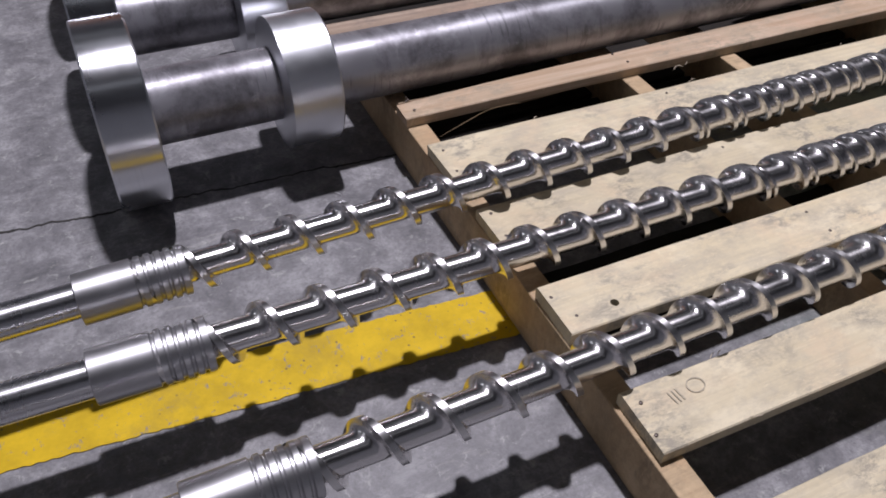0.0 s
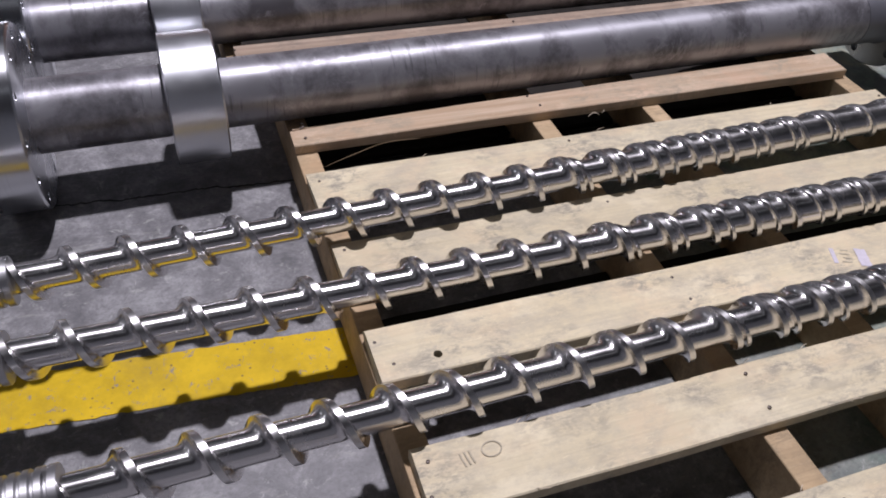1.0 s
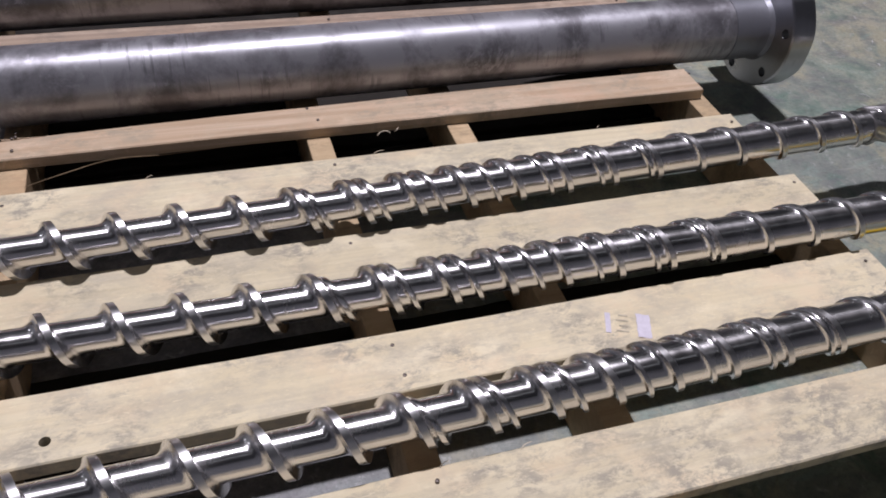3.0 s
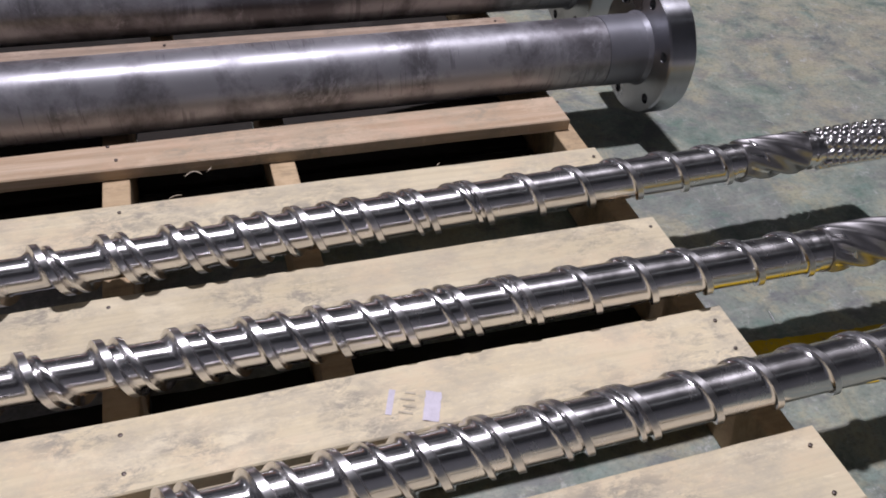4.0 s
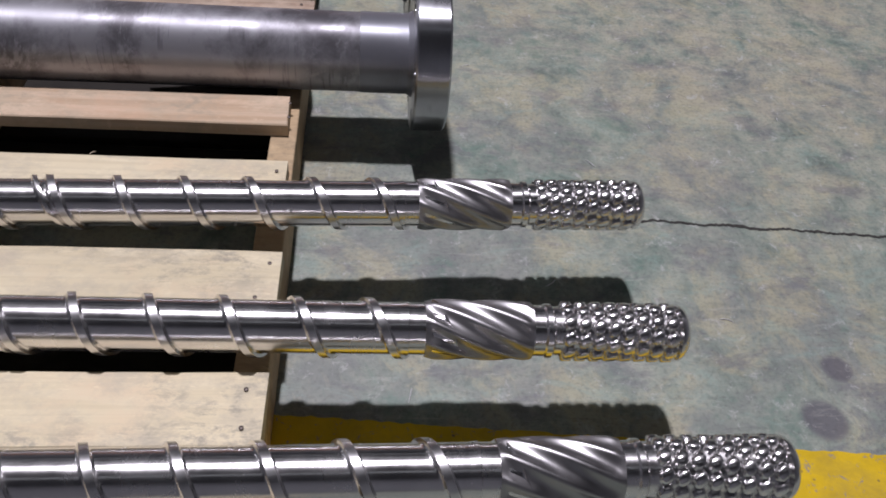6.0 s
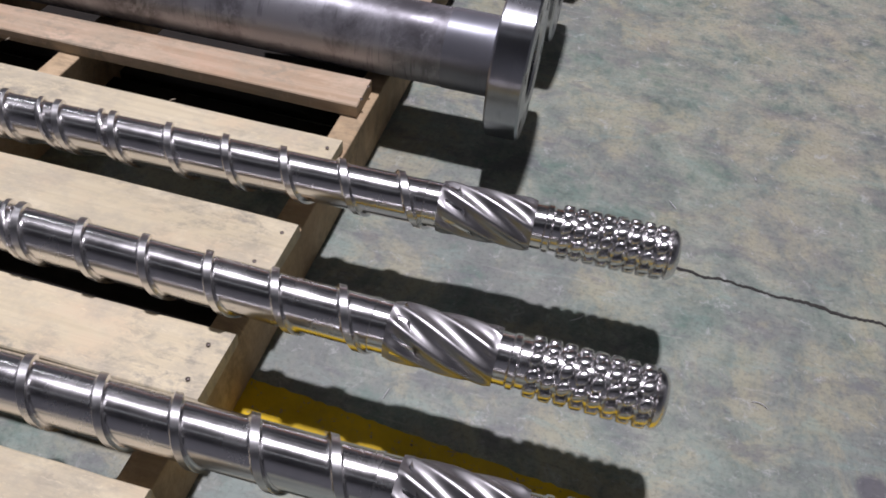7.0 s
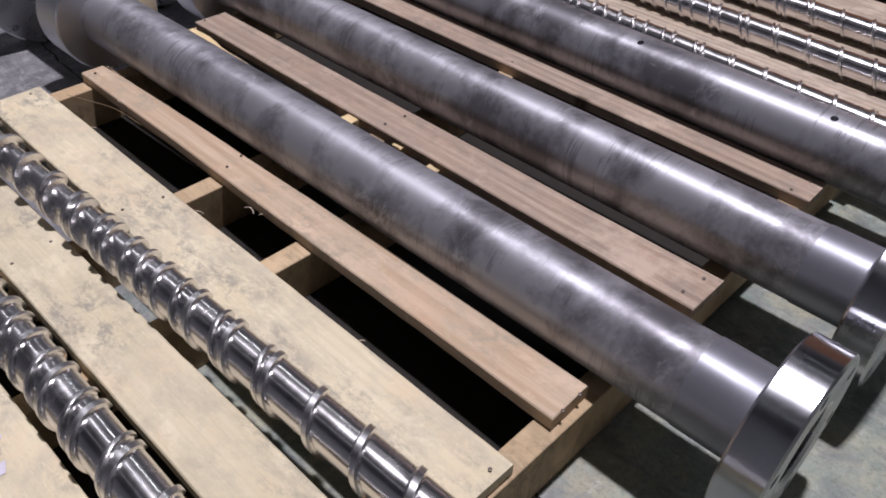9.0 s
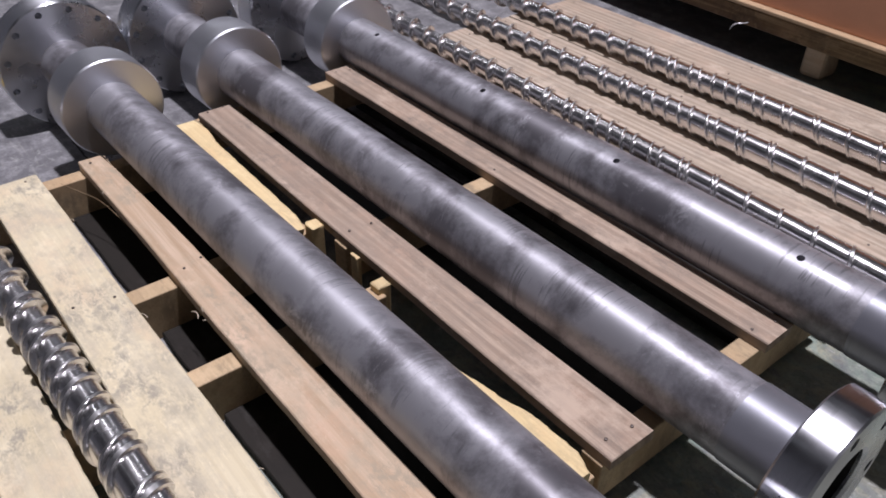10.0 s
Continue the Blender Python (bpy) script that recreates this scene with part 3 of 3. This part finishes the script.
def pin_mixer(parent, x0, x1, rings=8, pins=10):
    core = lathe([(x0 - 0.045, CORE + 0.0012), (x0 - 0.020, CORE + 0.0012), (x0 - 0.018, CORE + 0.0032), (x0 - 0.012, CORE + 0.0032), (x0 - 0.009, CORE), (x1 - 0.014, CORE), (x1 - 0.012, R - 0.0012), (x1 - 0.008, R - 0.0018), (x1 - 0.004, R - 0.0045), (x1 - 0.001, R - 0.009), (x1, R - 0.013), (x1, 0.006), (x1 - 0.004, 0.004)], 48)
    ob = part("pin_mixer", core, CHROME, parent, "polished mixing tip with rings of small pins", smooth=35)
    for i in range(rings):
        x = x0 + (x1 - x0 - 0.012) * (i + 0.4) / rings
        for k in range(pins):
            pin = new("pin", PIN)
            pin.parent = ob
            pin.matrix_basis = pose(x, 0, 0) @ Matrix.Rotation(2 * math.pi * (k + 0.14 * i) / pins, 4, "X")
    return ob


SCREW_FLIGHTS = helix_body(-0.49, 1.362)
SLIM_FLIGHTS = helix_body(-0.49, 1.362, 0.0058, 0.0045, 0.0232, 0.0294)


def screw(label, at, rz, phase, flights):
    ob = thing("extruder_screw", label, "extruder screw", at, rz, "extruder screws")
    turn = Matrix.Rotation(radians(phase), 4, "X")
    parts = [
        part("shank", lathe([(-1.02, 0.0225), (-1.015, 0.024), (-0.5485, 0.024), (-0.5485, 0.020)], 64), SHANK, ob, smooth=30),
        part("flighted_length", flights, None, ob, "polished helical flights with a barrier flight"),
        part("fluted_mixer", fluted_mixer(1.380, 1.498), FLUTE, ob, "dull milled spiral flutes", smooth=40),
        pin_mixer(ob, 1.531, 1.674),
    ]
    groove = [(-0.5485, 0.024), (-0.5485, R - 0.0008), (-0.5475, R + 0.0003)]
    for k in range(5):
        gx = -0.478 + 0.0125 * k
        groove += [(gx, R + 0.0003), (gx + 0.0008, R - 0.0016), (gx + 0.0020, R - 0.0030), (gx + 0.0040, R - 0.0030), (gx + 0.0052, R - 0.0016), (gx + 0.0060, R + 0.0003)]
    groove += [(-0.414, R + 0.0003), (-0.413, R - 0.0006), (-0.4128, 0.02)]
    parts.append(part("sealing_sleeve", lathe(groove, 96), BRIGHT, ob, "turned sleeve with five oil grooves", smooth=30))
    parts.append(part("neck", lathe([(1.35, 0.0285), (1.362, 0.0300), (1.364, 0.0262), (1.3805, 0.0262), (1.3805, 0.02)], 64), CHROME, ob, smooth=30))
    for p in parts:
        p.matrix_basis = turn
    return ob


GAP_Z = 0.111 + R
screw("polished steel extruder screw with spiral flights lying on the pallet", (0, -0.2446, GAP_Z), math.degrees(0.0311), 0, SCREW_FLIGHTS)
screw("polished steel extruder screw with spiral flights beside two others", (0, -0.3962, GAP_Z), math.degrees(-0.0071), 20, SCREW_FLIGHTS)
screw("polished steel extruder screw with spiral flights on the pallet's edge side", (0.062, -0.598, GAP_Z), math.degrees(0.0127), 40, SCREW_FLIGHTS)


# ---- barrels ----
def flange(x0, x1, r, bore, holes, bolt_r, hole_r, seat=0.0, lobes=0.0, first=0.5, seg=120):
    """A bolted disc with a lobed rim; seat is the radius of the turned recess round its bore."""
    c = 0.003
    mouth = [(x1, seat), (x1 - 0.004, seat - 0.005), (x1 - 0.045, seat - 0.005), (x1 - 0.045, bore)] if seat else [(x1, bore)]
    bm = lathe([(x0, bore), (x0, r - c), (x0 + c, r), (x1 - c, r), (x1, r - c)] + mouth + [(x0, bore)], seg, False)
    bmesh.ops.remove_doubles(bm, verts=bm.verts, dist=1e-6)
    for v in bm.verts:
        rr = math.hypot(v.co.y, v.co.z)
        if rr > r - 0.02:
            k = 1 - lobes * (1 - math.cos(10 * math.atan2(v.co.y, v.co.z)))
            v.co.y, v.co.z = v.co.y * k, v.co.z * k
    pegs = [peg((0.5 * (x0 + x1), -bolt_r * math.sin(a), bolt_r * math.cos(a)), (1, 0, 0), hole_r, 2 * (x1 - x0)) for a in [2 * math.pi * (k + first) / holes for k in range(holes)]]
    return cut(bm, pegs)


def barrel(label, at, rz, length_to, holes=()):
    r, bore = 0.0605, 0.034
    ob = thing("extruder_barrel", label, "extruder barrel", at, rz, "extruder barrels")
    body = lathe([(-0.0945, bore), (-0.0945, r), (length_to - 0.085, r), (length_to - 0.085, bore), (-0.0945, bore)], 96, False)
    bmesh.ops.remove_doubles(body, verts=body.verts, dist=1e-6)
    pegs = [peg((x, -r * math.sin(a), r * math.cos(a)), (0, -math.sin(a), math.cos(a)), 0.0065, 0.03) for x, a in holes]
    part("barrel_body", cut(body, pegs) if pegs else mesh_of(body, "barrel_body", 30), SCALE, ob, "dark blotchy steel tube")
    band = lathe([(length_to - 0.0848, bore), (length_to - 0.0848, r + 0.0012), (length_to - 0.012, r + 0.0012), (length_to - 0.004, r + 0.006), (length_to - 0.0042, bore), (length_to - 0.0848, bore)], 96, False)
    part("end_band", mesh_of(band, "end_band", 30), BAND, ob, "smooth bluish turned end")
    part("front_flange", flange(length_to - 0.004, length_to + 0.048, 0.118, bore, 6, 0.095, 0.0095, 0.060, 0.006, 0.2), RIM, ob, "bright machined flange with bolt holes")
    # added lining that darkens bore and recess as shade would
    part("bore", mesh_of(lathe([(length_to - 0.35, bore - 0.0006), (length_to - 0.0005, bore - 0.0006), (length_to + 0.0035, 0.0546), (length_to + 0.040, 0.0546)], 64, False), "bore", 30), BORE_SHADE, ob, "bore lining coloured dark as the shade inside")
    collar = lathe([(-0.184, bore), (-0.184, 0.092), (-0.181, 0.1125), (-0.097, 0.1125), (-0.094, 0.1095), (-0.094, bore), (-0.184, bore)], 96, False)
    part("collar", mesh_of(collar, "collar", 30), COLLAR, ob, "bright turned collar")
    neck = lathe([(-0.40, bore), (-0.40, 0.062), (-0.183, 0.062), (-0.183, bore), (-0.40, bore)], 96, False)
    bmesh.ops.remove_doubles(neck, verts=neck.verts, dist=1e-6)
    slot_bm = box(-0.33, -0.20, -0.028, 0.028, 0.02, 0.1)
    bmesh.ops.rotate(slot_bm, verts=slot_bm.verts, cent=(0, 0, 0), matrix=Matrix.Rotation(radians(-55), 3, "X"))
    part("feed_neck", cut(neck, [slot_bm]), SCALE, ob, "dark neck with a feed slot")
    part("rear_flange", flange(-0.474, -0.394, 0.1532, bore, 12, 0.134, 0.008), FLANGE, ob, "wide bright flange with bolt holes")
    return ob


AXIS = 0.092 + 0.0615
barrel("dark steel extruder barrel with bright flanges on two pallets", (0, 0.128, AXIS), math.degrees(0.0085), 1.385)
barrel("dark steel extruder barrel with scratched tool marks", (0, 0.434, AXIS), math.degrees(0.0080), 1.385)
barrel("dark steel extruder barrel with small drilled sensor holes", (0, 0.772, AXIS), math.degrees(-0.004), 1.385, [(x, 0.3) for x in (0.02, 0.42, 0.8, 1.18)])


# ---- the far pallet with three more screws ----
pallet("brown plank platform carrying three more screws", (0, 0, 0), [
    (-0.07, 1.22, 0.86, 0.985, PLANK), (-0.08, 1.225, 1.0, 1.14, PLANK), (-0.07, 1.215, 1.15, 1.29, PLANK), (-0.075, 1.22, 1.296, 1.43, PLANK), (-0.07, 1.22, 1.434, 1.57, PLANK),
], [(-0.06, -0.02), (0.56, 0.60), (1.165, 1.205)], (0.86, 1.57), PLANK)
for fy, ft in ((0.953, -0.044), (1.145, -0.033), (1.33, -0.033)):
    far = screw("polished steel extruder screw on the brown planks", (0.04, fy, 0.112 + 0.9 * R), math.degrees(ft), 200 * fy, SLIM_FLIGHTS)
    far.scale = (0.9, 0.9, 0.9)
crate = thing("crate", "brown boarded crate on a rough timber base", "crate", (0.6, 1.82, 0), -3)
part("base_frame", chunk(-1.2, 1.2, 0.0, 0.9, 0.10, 0.152, 31), BEAM, crate, "rough dark timber frame")
part("base_lip", box(-1.2, 1.2, -0.006, 0.9, 0.1523, 0.164, 0.003), LIP, crate, "pale sawn edge of the base board")
part("side_panel", box(-1.2, 1.2, 0.02, 0.9, 0.1643, 0.75, 0.004), BOX, crate, "reddish brown flat panel")
for fx in (-1.0, 0.0, 1.0):
    part("foot", box(fx - 0.045, fx + 0.025, 0.04, 0.13, 0.0, 0.0997, 0.014), PINK, crate, "rounded pale timber block")


# ---- small things ----
def tube(points, r, seg=6, tip=0.4):
    """A thin round strand through the points, smoothed, tapering to its ends."""
    pts = [Vector(p) for p in points]
    fine = []
    for k in range(len(pts) - 1):
        p0, p1, p2, p3 = pts[max(0, k - 1)], pts[k], pts[k + 1], pts[min(len(pts) - 1, k + 2)]
        for j in range(8):
            t = j / 8
            fine.append(0.5 * (2 * p1 + (p2 - p0) * t + (2 * p0 - 5 * p1 + 4 * p2 - p3) * t * t + (3 * p1 - p0 - 3 * p2 + p3) * t ** 3))
    fine.append(pts[-1])
    bm = bmesh.new()
    rings = []
    for k, p in enumerate(fine):
        d = (fine[min(k + 1, len(fine) - 1)] - fine[max(k - 1, 0)]).normalized()
        side = d.cross(Vector((0.13, 0.2, 1))).normalized()
        up = side.cross(d)
        e = min(1, tip + 3 * min(k, len(fine) - 1 - k) / len(fine))
        rings.append([bm.verts.new(p + r * e * (math.cos(a) * side + math.sin(a) * up)) for a in [2 * math.pi * i / seg for i in range(seg)]])
    for p, q in zip(rings, rings[1:]):
        for i in range(seg):
            bm.faces.new((p[i], p[(i + 1) % seg], q[(i + 1) % seg], q[i]))
    bm.faces.new(rings[0])
    bm.faces.new(rings[-1])
    return bm


STRAW = plain("dry_fibre", (0.26, 0.18, 0.10), 0.7, 60)
FIBRE = plain("pale_wood_fibre", (0.72, 0.62, 0.48), 0.8, 60)
SWARF = plain("bright_swarf", (0.8, 0.8, 0.82), 0.4, 60, 0.2, 0.3)
INK = plain("faded_ink", (0.55, 0.49, 0.38), 0.9, 80, 0.4)
LILAC = plain("lilac_paper", (0.66, 0.62, 0.70), 0.7, 90, 0.2)

wire = part("wire", tube([(0.05, -0.052, 0.098), (0.105, -0.036, 0.103), (0.17, -0.012, 0.101), (0.25, 0.001, 0.0905), (0.34, 0.006, 0.0905), (0.40, 0.012, 0.0905)], 0.0007), STRAW, smooth=60)
tagged(wire, "thin brown rusty wire bent over the pallet gap", "wire")
for k, (px, py, pz, turn) in enumerate([(0.607, -0.006, 0.0935, 0.3), (0.615, 0.002, 0.0935, 1.2), (0.60, -0.010, 0.0935, 2.2)]):
    rnd = random.Random(k + 40)
    pts = [(px, py, pz)]
    for j in range(1, 5):
        pts.append((px + 0.006 * j * math.cos(turn + 0.25 * j), py + 0.004 * j * math.sin(turn + 0.25 * j), pz + 0.004 * math.sin(j * 0.8)))
    tagged(part("wood_splinter", tube(pts, 0.0009), FIBRE, smooth=60), "pale curled wood splinter hanging in the pallet gap", "splinter", "wood splinters")

# splinters that stand off the sawn edges
rnd = random.Random(8)
for k in range(16):
    ex = rnd.uniform(0.05, 1.15)
    ey = rnd.choice((-0.634, -0.727, -0.440, -0.818, -0.081, 0.0))
    out = -1 if ey in (-0.727, 0.0) else 1
    ln = rnd.uniform(0.006, 0.02)
    tagged(part("wood_splinter", tube([(ex, ey - out * 0.002, 0.1125), (ex + 0.5 * ln, ey + out * 0.002, 0.1135), (ex + ln, ey + out * rnd.uniform(0.002, 0.005), 0.1128)], 0.0005, 5), FIBRE, smooth=60), "fine pale splinter on a sawn board edge", "splinter", "wood splinters")

# metal shavings on the floor
rnd = random.Random(21)
for k in range(26):
    fx, fy = (rnd.uniform(1.35, 2.3), rnd.uniform(-0.5, 0.75)) if k < 18 else (rnd.uniform(-0.9, -0.1), rnd.uniform(-0.75, 0.5))
    a, ln, bend = rnd.uniform(0, 6.28), rnd.uniform(0.008, 0.022), rnd.uniform(-0.9, 0.9)
    pts = [(fx + ln * t * math.cos(a + bend * t), fy + ln * t * math.sin(a + bend * t), 0.0006 + 0.0012 * math.sin(3.1 * t)) for t in (0, 0.33, 0.66, 1)]
    tagged(part("metal_shaving", tube(pts, 0.0006, 5), SWARF, smooth=60), "tiny bright metal shaving on the floor", "shaving", "metal shavings")

curl = part("wire_curl", tube([(0.350, 1.798, 0.086), (0.356, 1.800, 0.100), (0.368, 1.806, 0.108), (0.380, 1.818, 0.109), (0.386, 1.834, 0.110)], 0.0016), SWARF, smooth=60)
tagged(curl, "bright bent wire end sticking out of the crate base", "wire")

label = thing("paper_label", "torn lilac paper label stuck on a deck board", "label", (0.806, -0.505, 0.1126), -22)
bm = bmesh.new()
grid = [[bm.verts.new((-0.009 + 0.018 * i / 4 + 0.001 * math.sin(3 * j), -0.020 + 0.04 * j / 6, 0.0008 + 0.0006 * math.sin(1.7 * i + 2.1 * j))) for i in range(5)] for j in range(7)]
for j in range(6):
    for i in range(4):
        bm.faces.new((grid[j][i], grid[j][i + 1], grid[j + 1][i + 1], grid[j + 1][i]))
part("sheet", bm, LILAC, label, smooth=60)
part("torn_strip", box(-0.050, -0.043, -0.018, 0.016, 0.0, 0.0005), LILAC, label, "thin strip left of a torn label")
for k in range(4):
    part("print_bar", box(-0.036 + 0.004 * (k % 2), -0.020, -0.014 + 0.009 * k, -0.0115 + 0.009 * k, 0.0, 0.0004), INK, label)

stamp = thing("stamp_mark", "faint grey ink stamp on a deck board", "stamp", (0.098, -0.664, 0.1127), 8)
for k in range(3):
    part("stamp_bar", box(-0.024 + 0.006 * k, -0.0218 + 0.006 * k, -0.009, 0.009, 0.0, 0.0004), INK, stamp)
ring = bmesh.new()
loops = [[ring.verts.new((0.016 + r * 1.2 * math.cos(a), r * math.sin(a), 0.0003)) for a in [2 * math.pi * i / 24 for i in range(24)]] for r in (0.0095, 0.0110)]
for i in range(24):
    ring.faces.new((loops[0][i], loops[0][(i + 1) % 24], loops[1][(i + 1) % 24], loops[1][i]))
part("stamp_ring", ring, INK, stamp)
